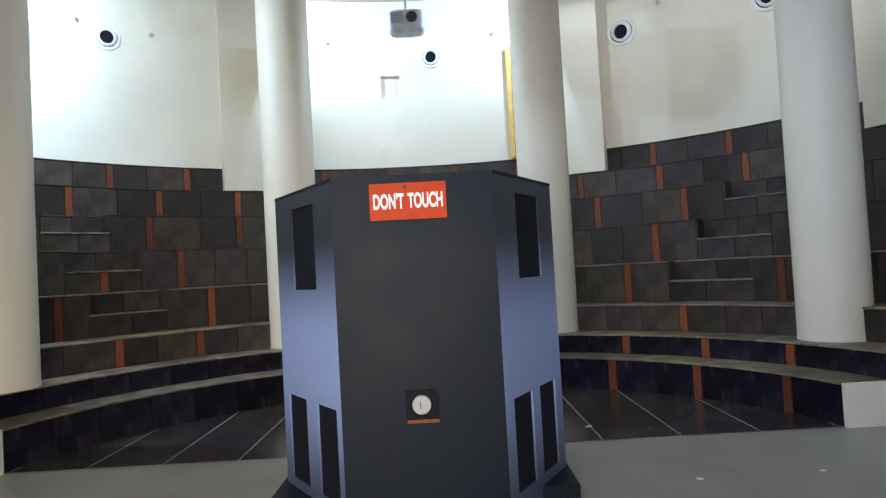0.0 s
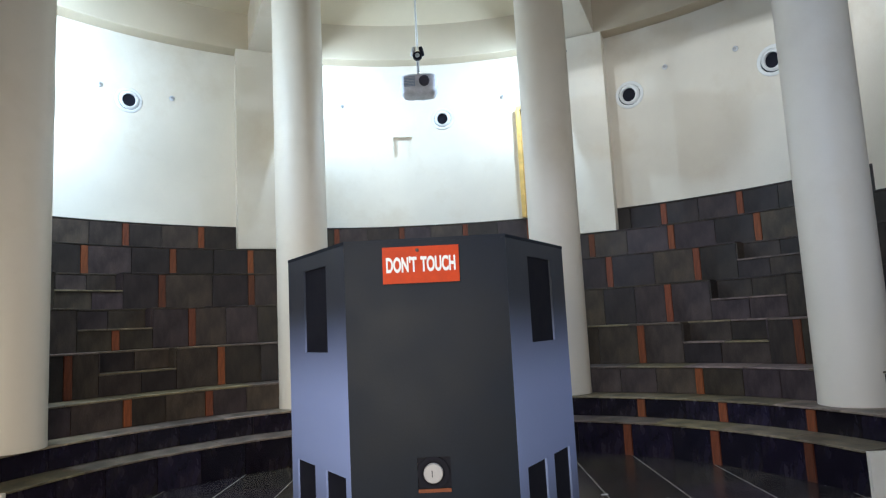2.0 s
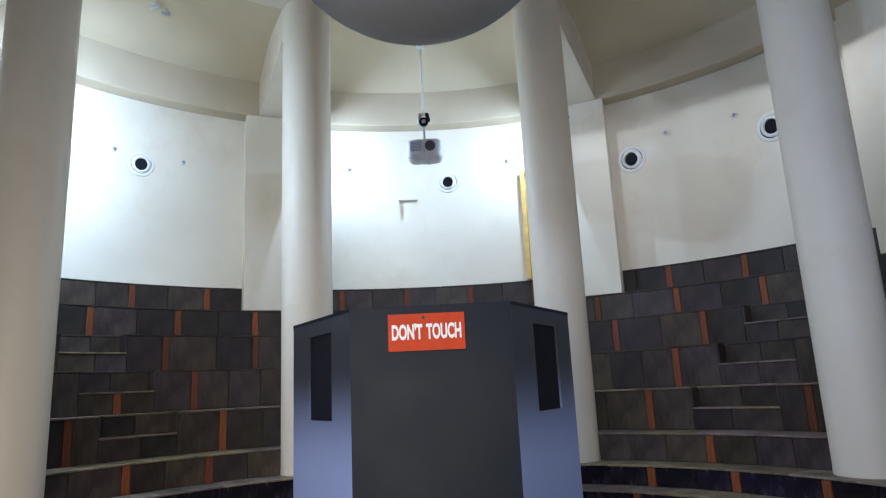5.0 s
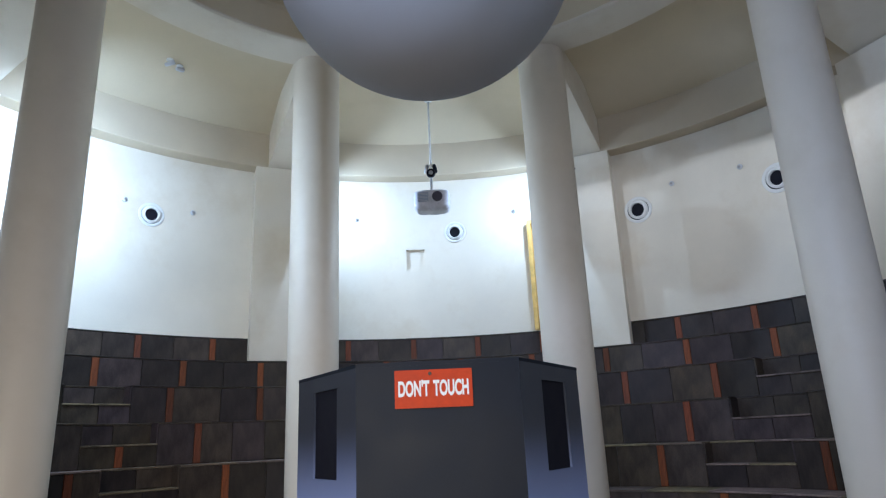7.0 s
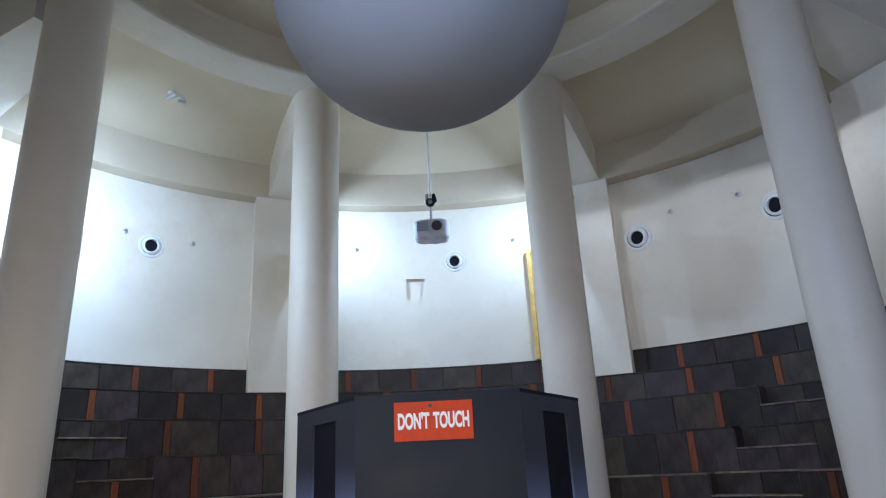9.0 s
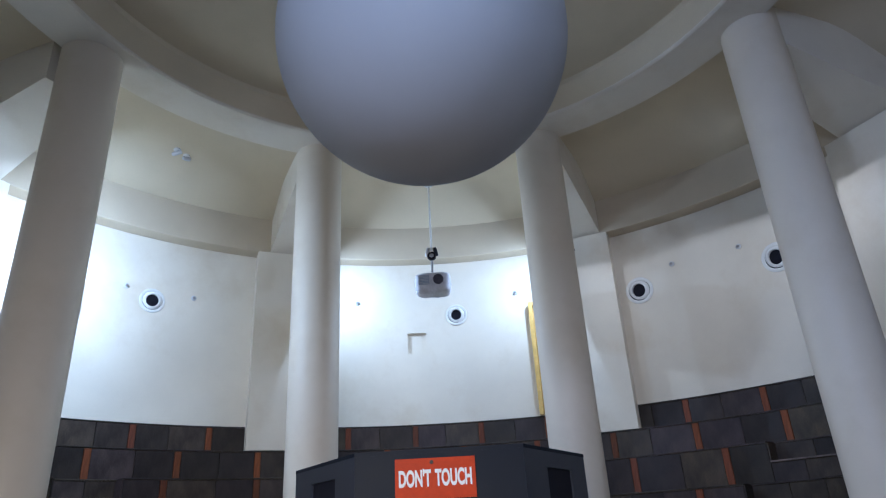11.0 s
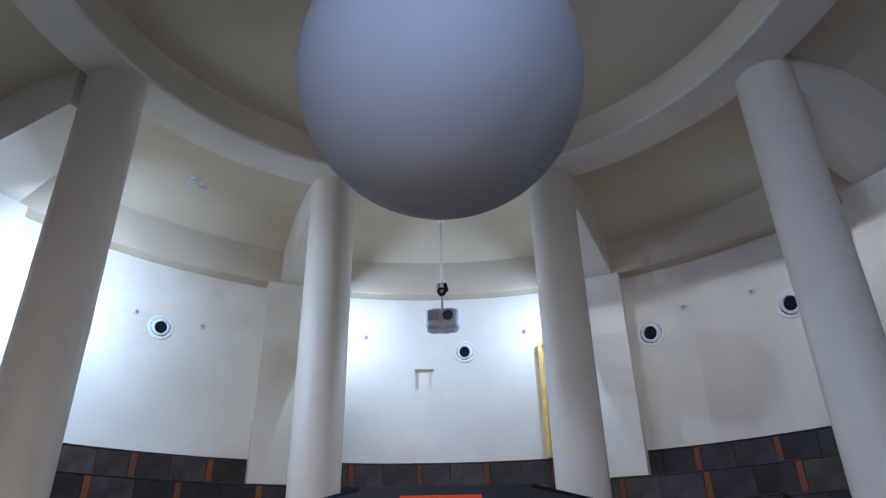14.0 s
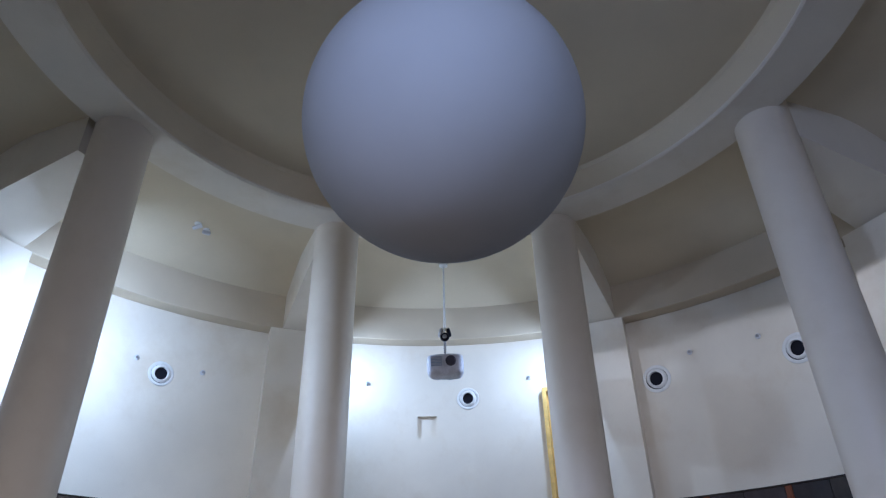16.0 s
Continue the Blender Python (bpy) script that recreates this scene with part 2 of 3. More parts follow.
# ---- wall, beams, ceiling ----
bm = bmesh.new()
sweep(bm, [(4.40, 2.206), (4.62, 2.206), (4.62, 4.7), (4.40, 4.7)], -100, -5.8, 76)
sweep(bm, [(4.40, 2.206), (4.62, 2.206), (4.62, 4.7), (4.40, 4.7)], -2.94, 100, 82)
sweep(bm, [(4.40, 2.206), (4.62, 2.206), (4.62, 3.02), (4.40, 3.02)], -5.8, -2.94, 3)
sweep(bm, [(4.40, 3.27), (4.62, 3.27), (4.62, 4.7), (4.40, 4.7)], -5.8, -2.94, 3)
sweep(bm, [(4.435, 3.0), (4.62, 3.0), (4.62, 3.3), (4.435, 3.3)], -5.9, -2.84, 3)
bmesh.ops.remove_doubles(bm, verts=bm.verts, dist=0.0004)
structure("wall_1", bm, PLASTER, "curved cream plastered upper wall of the round hall", 30)
bm = bmesh.new()
sweep(bm, [(4.40, 0.0), (4.62, 0.0), (4.62, 4.7), (4.40, 4.7)], 100, 158, 40)
structure("wall_2", bm, PLASTER, "curved cream plastered wall beside the entrance", 30)
bm = bmesh.new()
sweep(bm, [(4.40, 0.0), (4.62, 0.0), (4.62, 4.7), (4.40, 4.7)], 202, 260, 40)
structure("wall_3", bm, PLASTER, "curved cream plastered wall beside the entrance", 30)
bm = bmesh.new()
box(bm, -3.0, -2.8, -4.1, -1.0, 0.0, 4.72)
structure("lobby_wall_1", bm, PLASTER, "cream plastered lobby wall")
bm = bmesh.new()
box(bm, 2.5, 2.7, -4.1, -1.0, 0.0, 4.72)
structure("lobby_wall_2", bm, PLASTER, "cream plastered lobby wall")
bm = bmesh.new()
box(bm, -3.0, 2.7, -4.3, -4.1, 0.0, 4.72)
structure("lobby_wall_3", bm, PLASTER, "cream plastered lobby end wall")
bm = bmesh.new()
box(bm, -3.0, 2.7, -4.3, -1.0, 4.72, 4.9)
structure("ceiling_lobby", bm, CEILING, "cream painted lobby ceiling")
bm = bmesh.new()
sweep(bm, [(2.532, 4.762), (2.55, 4.75), (2.955, 4.75), (2.955, 5.2), (2.56, 5.2), (2.56, 4.776), (2.532, 4.776)], -180, 180, 128)
structure("ring_beam_1", bm, PLASTER, "curved cream painted ring beam on the columns", 30)
bm = bmesh.new()
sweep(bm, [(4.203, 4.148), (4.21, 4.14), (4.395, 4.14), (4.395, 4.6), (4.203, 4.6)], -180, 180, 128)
structure("ring_beam_2", bm, SHADED_BEAM, "curved cream painted beam along the wall", 30)
# the rim over the ring beam's inner face takes this darker colour as shade
bm = bmesh.new()
sweep(bm, [(0.02, 5.06), (2.50, 5.06), (2.53, 5.03), (2.543, 4.770), (2.559, 4.770), (2.559, 5.4), (0.02, 5.4)], -180, 180, 128)
structure("ceiling", bm, CEILING, "flat olive cream ceiling over the globe", 30)
bm = bmesh.new()
sweep(bm, [(2.94, 4.87), (3.50, 4.842), (3.66, 4.826), (3.80, 4.785), (3.95, 4.71), (4.22, 4.545), (4.5, 4.54), (4.5, 4.8), (2.94, 5.4)], -180, 180, 128)
structure("ceiling_slope", bm, CEILING, "coved cream ceiling ring round the hall", 40)

# ---- columns, pilasters, radial beams ----
bm = bmesh.new()
lathe(bm, [(0.228, 0.402), (0.228, 0.43), (0.226, 0.45), (0.226, 4.96), (0.222, 4.97)], 48)
first = tagged(part("column", bm, COLUMN, None, "tall round cream painted concrete column standing on the tiers", 30), "", "column", "columns round the hall", "structure")
PLACES = [(2.94, -23.4), (2.925, 22.0), (3.0, 65.4), (2.915, 246.6), (2.85, 291.1)]
first.location = U * at(*PLACES[0])
for r, a in PLACES[1:]:
    copy_thing(first, Matrix.Translation(U * at(r, a)))
for k, a in enumerate((-23.4, 22.0, 65.4, 110.1, 155.1, 200.1, 246.6, 291.1)):
    turn = Matrix.Translation(at(0, 0, 0)) @ pose(0, 0, 0, 0, 0, -a)
    if k in (0, 1, 2, 7):
        bm = bmesh.new()
        box(bm, -0.44, 0.38, 4.17, 4.42, 1.945, 4.138, turn)
        bevel(bm, 0.006, 2)
        structure("pilaster_%d" % (k + 1), bm, PLASTER, "flat cream plastered pilaster hanging on the wall")
    bm = bmesh.new()
    vs = box(bm, -0.205, 0.205, 3.06, 4.215, 0, 1)
    for v in vs:
        out = v.co.y > 3.5
        v.co.z = (4.144 if out else 4.50) if v.co.z < 0.5 else (4.6 if out else 5.1)
        v.co.x *= 1.5 if out else 1.0
        v.co = turn @ v.co
    structure("radial_beam_%d" % (k + 1), bm, PLASTER, "sloping cream painted beam from column to wall")

# ---- globe ----
globe = thing("globe", (-0.111, 3.06, 3.786), "large plain white globe hanging under the ceiling", "globe")
bm = bmesh.new()
bmesh.ops.create_uvsphere(bm, u_segments=96, v_segments=64, radius=0.858)
part("ball", bm, GLOBE, globe, smooth=60)
bm = bmesh.new()
lathe(bm, [(0.02, 0.84), (0.02, 1.46)], 12)
part("hanger", bm, STEEL, globe, "thin steel rod", 30)

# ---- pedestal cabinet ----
def height_fade(name, dark, light, z0, z1, z2, z3):
    """A material that is pale between the heights z1 and z2 and fades to dark by z0 and z3."""
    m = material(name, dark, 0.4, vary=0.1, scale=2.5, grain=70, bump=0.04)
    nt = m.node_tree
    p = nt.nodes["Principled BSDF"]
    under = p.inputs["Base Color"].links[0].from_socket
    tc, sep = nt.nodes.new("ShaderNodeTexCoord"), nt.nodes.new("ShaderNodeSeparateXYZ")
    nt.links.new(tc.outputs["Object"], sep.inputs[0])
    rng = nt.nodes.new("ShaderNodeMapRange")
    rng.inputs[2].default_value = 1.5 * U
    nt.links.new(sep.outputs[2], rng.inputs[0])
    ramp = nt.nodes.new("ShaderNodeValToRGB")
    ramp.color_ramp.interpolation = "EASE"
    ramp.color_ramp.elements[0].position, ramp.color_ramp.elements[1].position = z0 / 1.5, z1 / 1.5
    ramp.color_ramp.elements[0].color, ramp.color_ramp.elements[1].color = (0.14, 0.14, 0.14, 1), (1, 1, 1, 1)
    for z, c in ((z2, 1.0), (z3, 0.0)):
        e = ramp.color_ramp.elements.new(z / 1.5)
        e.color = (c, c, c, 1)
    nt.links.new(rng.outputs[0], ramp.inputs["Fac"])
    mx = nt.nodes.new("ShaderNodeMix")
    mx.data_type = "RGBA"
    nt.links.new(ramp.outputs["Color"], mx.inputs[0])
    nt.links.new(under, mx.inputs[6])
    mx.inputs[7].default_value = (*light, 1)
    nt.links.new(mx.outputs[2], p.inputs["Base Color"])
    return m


BLUE_FADE = height_fade("pale_blue_fade", (0.03, 0.035, 0.05), (0.30, 0.37, 0.68), 0.05, 0.58, 0.72, 1.16)
pedestal = thing("pedestal_cabinet", (-0.135, 3.04, 0), "charcoal six-sided pedestal cabinet with pale blue side panels under the globe", "cabinet")
HEX = [(-0.287, -0.54), (0.341, -0.54), (0.650, 0.0), (0.336, 0.54), (-0.287, 0.54), (-0.640, 0.0)]
bm = bmesh.new()
lo = [bm.verts.new((x * 0.985, y * 0.985, 0.0)) for x, y in HEX]
hi = [bm.verts.new((x * 0.985, y * 0.985, 1.36)) for x, y in HEX]
bm.faces.new(lo[::-1]), bm.faces.new(hi)
for i in range(6):
    bm.faces.new((lo[i], lo[(i + 1) % 6], hi[(i + 1) % 6], hi[i]))
part("body", bm, BLACK, pedestal)
bm = bmesh.new()
box(bm, -0.66, 0.66, -0.26, 0.30, 0.002, 0.06)
part("plinth", bevel(bm, 0.008), CHARCOAL, pedestal, "dusty dark plinth slab")
bm = bmesh.new()
lo = [bm.verts.new((x * 1.004, y * 1.004, 1.36)) for x, y in HEX]
hi = [bm.verts.new((x * 1.004, y * 1.004, 1.374)) for x, y in HEX]
bm.faces.new(lo[::-1]), bm.faces.new(hi)
for i in range(6):
    bm.faces.new((lo[i], lo[(i + 1) % 6], hi[(i + 1) % 6], hi[i]))
part("top", bevel(bm, 0.004), CHARCOAL, pedestal, "thin dark top board")


def face_pose(i):
    """Pose whose x runs along side i of the cabinet, z up, and -y out of it."""
    (x0, y0), (x1, y1) = HEX[i], HEX[(i + 1) % 6]
    return Matrix.Translation((x0, y0, 0)) @ Matrix.Rotation(math.atan2(y1 - y0, x1 - x0), 4, "Z"), math.hypot(x1 - x0, y1 - y0)


def holed_panel(bm, w, z0, z1, holes, m, t=0.012):
    """A board with rectangular holes, made of a grid with the holes' cells left out."""
    xs = sorted({0.0, w, *[v for h in holes for v in h[:2]]})
    zs = sorted({z0, z1, *[v for h in holes for v in h[2:]]})
    for xa, xb in zip(xs, xs[1:]):
        for za, zb in zip(zs, zs[1:]):
            cx, cz = (xa + xb) / 2, (za + zb) / 2
            if any(h[0] < cx < h[1] and h[2] < cz < h[3] for h in holes):
                continue
            box(bm, xa, xb, -0.001, t, za, zb, m)
    bmesh.ops.remove_doubles(bm, verts=bm.verts, dist=0.0005)
    bm.verts.index_update()
    seen = {}
    for f in bm.faces:
        seen.setdefault(tuple(sorted(v.index for v in f.verts)), []).append(f)
    bmesh.ops.delete(bm, geom=[f for fs in seen.values() if len(fs) > 1 for f in fs], context="FACES")


for i in range(6):
    m, w = face_pose(i)
    bm = bmesh.new()
    if i in (1, 5):
        a, b, c, d, e, f = (0.33, 0.74, 0.13, 0.44, 0.57, 0.87) if i == 1 else (0.31, 0.71, 0.11, 0.44, 0.62, 0.93)
        holed_panel(bm, w, 0.0, 1.36, [(a * w, b * w, 0.945, 1.30), (c * w, d * w, 0.10, 0.475), (e * w, f * w, 0.10, 0.475)], m)
        part("side_panel", bm, BLUE_FADE, pedestal, "side panel fading from black to pale blue by height, with dark slots")
    elif i == 0:
        holed_panel(bm, w, 0.0, 1.36, [(0.25, 0.375, 0.43, 0.545)], m)
        part("front_panel", bm, CHARCOAL, pedestal, "plain charcoal front panel")
    else:
        box(bm, 0, w, -0.001, 0.012, 0, 1.36, m)
        part("back_panel", bm, CHARCOAL, pedestal)

# round socket in the front panel
bm = bmesh.new()
lathe(bm, [(0.034, 0.0), (0.037, 0.004), (0.037, 0.016), (0.034, 0.02), (0.006, 0.021)], 32, Matrix.Translation((0.022, -0.532, 0.487)) @ pose(0, 0, 0, 90))
cap = part("socket_cap", bm, SOCKET, pedestal, "white round socket cap", 40)
bm = bmesh.new()
lathe(bm, [(0.045, 0.0), (0.06, 0.0), (0.06, 0.012), (0.045, 0.012)], 32, Matrix.Translation((0.022, -0.53, 0.487)) @ pose(0, 0, 0, 90), caps=False)
part("socket_ring", bm, BLACK, pedestal, smooth=40)
bm = bmesh.new()
box(bm, 0.016, 0.019, -0.5545, -0.5525, 0.475, 0.5)
part("mark", bm, BLACK, cap)
bm = bmesh.new()
box(bm, -0.036, 0.086, -0.5445, -0.541, 0.418, 0.431)
part("sill", bevel(bm, 0.002, 1), RUST, pedestal, "rusty brown lower edge of the socket")

# red notice
sign = thing("notice_sign", (-0.124, 2.494, 1.27), "red metal notice with white capitals on the cabinet's front", "sign")
bm = bmesh.new()
box(bm, -0.148, 0.148, -0.004, 0.004, -0.071, 0.071)
plate = part("plate", bevel(bm, 0.002, 1), RED, sign)
plate.rotation_euler = (0, radians(0.3), 0)
font = bpy.data.curves.new("words", "FONT")
font.body, font.size, font.align_x, font.align_y, font.extrude, font.offset = "DON'T TOUCH", 0.062 * U, "CENTER", "CENTER", 0.001, 0.0024 * U
font.space_word = 1.5
words = new("lettering", font)
dg = bpy.context.evaluated_depsgraph_get()
me = bpy.data.meshes.new_from_object(words.evaluated_get(dg))
bpy.data.objects.remove(words)
me.materials.clear()
me.materials.append(WHITE)
words = new("lettering", me)
words.parent = sign
xs = [v.co.x for v in me.vertices]
words.matrix_basis = Matrix.Translation((0, -0.0055 * U, -0.002 * U)) @ pose(0, 0, 0, 90) @ Matrix.Diagonal((0.268 * U / (max(xs) - min(xs)), 1.25, 1, 1))
tagged(words, "bold white capital letters")
bm = bmesh.new()
lathe(bm, [(0.007, 0.0), (0.007, 0.003), (0.004, 0.005)], 12, Matrix.Translation((-0.012, -0.004, 0.056)) @ pose(0, 0, 0, 90))
part("screw", bm, MORTAR, sign)


# ---- projector on its pole ----
def projector():
    p = at(3.595, -1.34)
    ob = thing("ceiling_projector", (p.x, p.y, 0), "pale grey projector hanging by a thin pole from the sloping ceiling", "projector")
    bm = bmesh.new()
    lathe(bm, [(0.013, 3.98), (0.010, 4.835)], 12)
    part("pole", bm, WHITE, ob, "thin white pole", 40)
    bm = bmesh.new()
    lathe(bm, [(0.02, 4.79), (0.05, 4.81), (0.05, 4.838)], 20)
    part("ceiling_plate", bm, WHITE, ob, smooth=40)
    bm = bmesh.new()
    lathe(bm, [(0.045, -0.02), (0.05, -0.012), (0.05, 0.012), (0.045, 0.02)], 24, pose(0, 0, 0, 0, 0, 0) @ Matrix.Translation((0, -0.02, 3.905)) @ pose(0, 0, 0, 90))
    clamp = part("clamp", bm, BLACK, ob, "dark round clamp", 40)
    bm = bmesh.new()
    lathe(bm, [(0.024, 0.018), (0.024, 0.028), (0.018, 0.03)], 16, Matrix.Translation((0, -0.02, 3.905)) @ pose(0, 0, 0, 90))
    part("bolt", bm, STEEL, clamp, smooth=40)
    for s in (-1, 1):
        bm = bmesh.new()
        lathe(bm, [(0.016, -0.05), (0.022, -0.03), (0.022, 0.03), (0.016, 0.05)], 14, Matrix.Translation((0.045 * s, 0, 3.965)) @ pose(0, 0, 0, 15, -14 * s, 0))
        part("bracket", bm, STEEL if s < 0 else BLACK, ob, smooth=40)
    bm = bmesh.new()
    prof = [(0.012, 3.70)]
    for i in range(7):
        prof += [(0.018, 3.71 + i * 0.024), (0.012, 3.722 + i * 0.024)]
    lathe(bm, prof, 14)
    part("neck", bm, STEEL, ob, "ribbed steel neck", 40)
    bm = bmesh.new()
    bmesh.ops.create_uvsphere(bm, u_segments=56, v_segments=36, radius=1.0)
    for v in bm.verts:
        x, y, z = v.co
        k = 1 / (abs(x) ** 5 + abs(y) ** 5 + abs(z) ** 5) ** 0.2
        lump = 1 + 0.022 * math.sin(9 * x + 4 * z) * math.sin(7 * z - 5 * y + 1) + 0.012 * math.sin(23 * x + 11 * y) * math.sin(19 * z)
        v.co = Vector((0.196 * x * k * lump * (1 - 0.05 * min(0, z * k) ** 2), 0.01 + 0.125 * y * k * (1 if y < 0 else lump), 3.572 + 0.118 * z * k * lump))
    body = part("housing", bm, WRAP, ob, "pale grey plastic housing under dusty wrapping", 60)
    bm = bmesh.new()
    lathe(bm, [(0.056, 0.0), (0.056, 0.016), (0.048, 0.02), (0.042, 0.010), (0.02, 0.008)], 28, Matrix.Translation((0.062, -0.114, 3.592)) @ pose(0, 0, 0, 90))
    part("lens", bm, LENS, body, "round dark lens", 40)
    bm = bmesh.new()
    box(bm, -0.150, -0.035, -0.124, -0.10, 3.54, 3.645)
    part("grille", bevel(bm, 0.004, 1), material("blue_grey_grille", (0.26, 0.31, 0.42), 0.4, vary=0.1, scale=12, grain=90), body, "blue grey vent grille")
    for i in range(6):
        bm = bmesh.new()
        box(bm, -0.145, -0.04, -0.1265, -0.1242, 3.545 + i * 0.017, 3.549 + i * 0.017)
        part("slat", bm, WRAP, body)
    return ob


projector()


# ---- air nozzles ----
def nozzle(r):
    ob = thing("air_nozzle", (0, 0, 0), "round white air nozzle with a dark bore in the plastered wall", "air vent", "air nozzles along the wall")
    m = pose(0, 0, 0, 90)
    bm = bmesh.new()
    lathe(bm, [(r * 0.77, 0.0), (r, 0.0), (r, 0.006), (r * 0.95, 0.012), (r * 0.79, 0.012), (r * 0.77, 0.008)], 48, m, caps=False)
    part("flange", bm, WHITE, ob, smooth=40)
    # flat black discs stand for the shade in the gap and the bore
    bm = bmesh.new()
    lathe(bm, [(r * 0.768, 0.001), (r * 0.765, 0.002), (r * 0.74, 0.002)], 48, m)
    part("gap", bm, BLACK, ob, "black disc for the shade in the gap round the ball", 40)
    tilt = m @ pose(0, 0, 0, 9, -6, 0)
    bm = bmesh.new()
    lathe(bm, [(r * 0.758, 0.004), (r * 0.735, 0.014), (r * 0.65, 0.026), (r * 0.55, 0.034), (r * 0.50, 0.033), (r * 0.48, 0.024), (r * 0.47, 0.008)], 48, tilt, caps=False)
    ball = part("ball", bm, WHITE, ob, "white swivelling ball", 40)
    bm = bmesh.new()
    lathe(bm, [(r * 0.478, 0.006), (r * 0.47, 0.009), (r * 0.1, 0.009)], 40, tilt)
    part("bore", bm, BLACK, ball, "black disc for the shade deep in the nozzle", 40)
    return ob


def on_wall(a, z, r=4.40):
    return Matrix.Translation(U * at(r - 0.002, a, z)) @ pose(0, 0, 0, 0, 0, -a)


for r, places in ((0.13, ((-43.07, 3.452), (1.92, 3.468))), (0.152, ((30.0, 3.433), (48.85, 3.378)))):
    one = nozzle(r)
    one.matrix_basis = on_wall(*places[0])
    copy_thing(one, on_wall(*places[1]))


# ---- small wall fittings ----
def wall_hook():
    ob = thing("wall_anchor", (0, 0, 0), "small grey metal anchor screwed to the plaster", "wall anchor", "anchors along the wall")
    bm = bmesh.new()
    lathe(bm, [(0.028, 0.0), (0.028, 0.008), (0.02, 0.014)], 16, pose(0, 0, 0, 90))
    part("base", bm, PLASTIC, ob, smooth=40)
    bm = bmesh.new()
    lathe(bm, [(0.010, 0.008), (0.010, 0.018), (0.015, 0.02), (0.015, 0.026)], 12, pose(0, 0, 0, 90))
    part("stud", bm, STEEL, ob, smooth=40)
    return ob


one = wall_hook()
one.matrix_basis = on_wall(-13.5, 3.65)
for a, z in ((11.4, 3.67), (35.2, 3.64), (44.5, 3.61), (-37.6, 3.55), (-46.6, 3.56)):
    copy_thing(one, on_wall(a, z))


# ---- ceiling fittings ----
def ceiling_spot(r, a, turn):
    ob = thing("ceiling_spotlight", (0, 0, 0), "small pale swivelling spotlight on the coved ceiling", "spotlight", "spotlights on the ceiling")
    bm = bmesh.new()
    lathe(bm, [(0.035, 0.004), (0.035, -0.012), (0.022, -0.02)], 20)
    part("base", bm, WHITE, ob, smooth=40)
    m = Matrix.Translation((0, 0, -0.045)) @ pose(0, 0, 0, 68, 0, turn)
    bm = bmesh.new()
    lathe(bm, [(0.006, -0.03), (0.006, 0.0)], 8, Matrix.Translation((0, 0, -0.015)) @ pose(0, 0, 0))
    part("stem", bm, WHITE, ob, smooth=40)
    bm = bmesh.new()
    lathe(bm, [(0.012, -0.05), (0.02, -0.04), (0.024, 0.035), (0.024, 0.05), (0.019, 0.05), (0.018, 0.03)], 20, m)
    head = part("head", bm, PLASTIC, ob, "pale tilted lamp head", 40)
    bm = bmesh.new()
    lathe(bm, [(0.018, 0.028), (0.017, 0.036), (0.005, 0.038)], 20, m)
    part("lens", bm, LENS, head, smooth=40)
    ob.matrix_basis = Matrix.Translation(U * at(r, a, 4.832)) @ pose(0, 0, 0, 0, 0, -a)
    return ob


ceiling_spot(3.626, -45.91, 50)
ceiling_spot(3.673, -44.08, 120)

# ---- door in the upper wall ----
T = Matrix.Translation(at(0, 0)) @ pose(0, 0, 0, 0, 0, -17.4)
door = thing("door_1", (0, 0, 0), "closed yellow wooden door in the upper wall", "door", "", "structure")
for x0, x1, z0, z1 in ((-0.31, -0.265, 2.212, 3.51), (0.265, 0.31, 2.212, 3.51), (-0.265, 0.265, 3.465, 3.51)):
    bm = bmesh.new()
    box(bm, x0, x1, 4.31, 4.41, z0, z1, T)
    part("door_frame", bevel(bm, 0.004, 1), WOOD, door)
bm = bmesh.new()
box(bm, -0.264, 0.264, 4.37, 4.40, 2.214, 3.464, T)
leaf = part("door_leaf", bevel(bm, 0.003, 1), WOOD, door, "plain yellow varnished door leaf")
bm = bmesh.new()
lathe(bm, [(0.012, 0.0), (0.012, 0.03), (0.02, 0.035), (0.02, 0.05)], 16, T @ Matrix.Translation((-0.21, 4.37, 2.86)) @ pose(0, 0, 0, 90))
part("door_knob", bm, STEEL, leaf, smooth=40)


# ---- lamps behind the columns ----
def hooded_light(place, left, right, out, up, shield):
    """An added, unseen flat lamp on an arm, under a level hood that reaches out towards the wall, with a light-blocking
    shield plate beside or behind it.
    """
    ob = thing("hooded_light", (0, 0, 0), "added flat black hooded light, unseen behind a column", "wall light", "hooded lights on the columns")
    way = (place - at(0, 0)).to_2d()
    arm = way.length - 3.12
    m = Matrix.Translation(place) @ Matrix.Rotation(math.atan2(way.y, way.x) - math.pi / 2, 4, "Z")
    bm = bmesh.new()
    box(bm, -left, right, -0.05, out, up, up + 0.008, m)
    part("hood", bevel(bm, 0.002, 1), BLACK, ob)
    bm = bmesh.new()
    if abs(shield) == 1:
        x = shield * 0.06
        box(bm, x - 0.003, x + 0.003, -0.04, 0.16, -0.20, up - 0.001, m)
    elif shield == 2:
        box(bm, 0.06, 0.20, -0.02, 0.022, -0.42, up - 0.001, m)
    else:
        box(bm, -left, right, -0.045, -0.038, -0.09, up - 0.001, m)
    part("shield", bevel(bm, 0.001, 1), BLACK, ob)
    bm = bmesh.new()
    box(bm, -0.012, 0.012, -max(0.1, arm), -0.046, -0.01, 0.012, m)
    part("bracket", bevel(bm, 0.002, 1), STEEL, ob)
    return ob


for place, aim, power, *shape in HOODED:
    hooded_light(place, *shape)

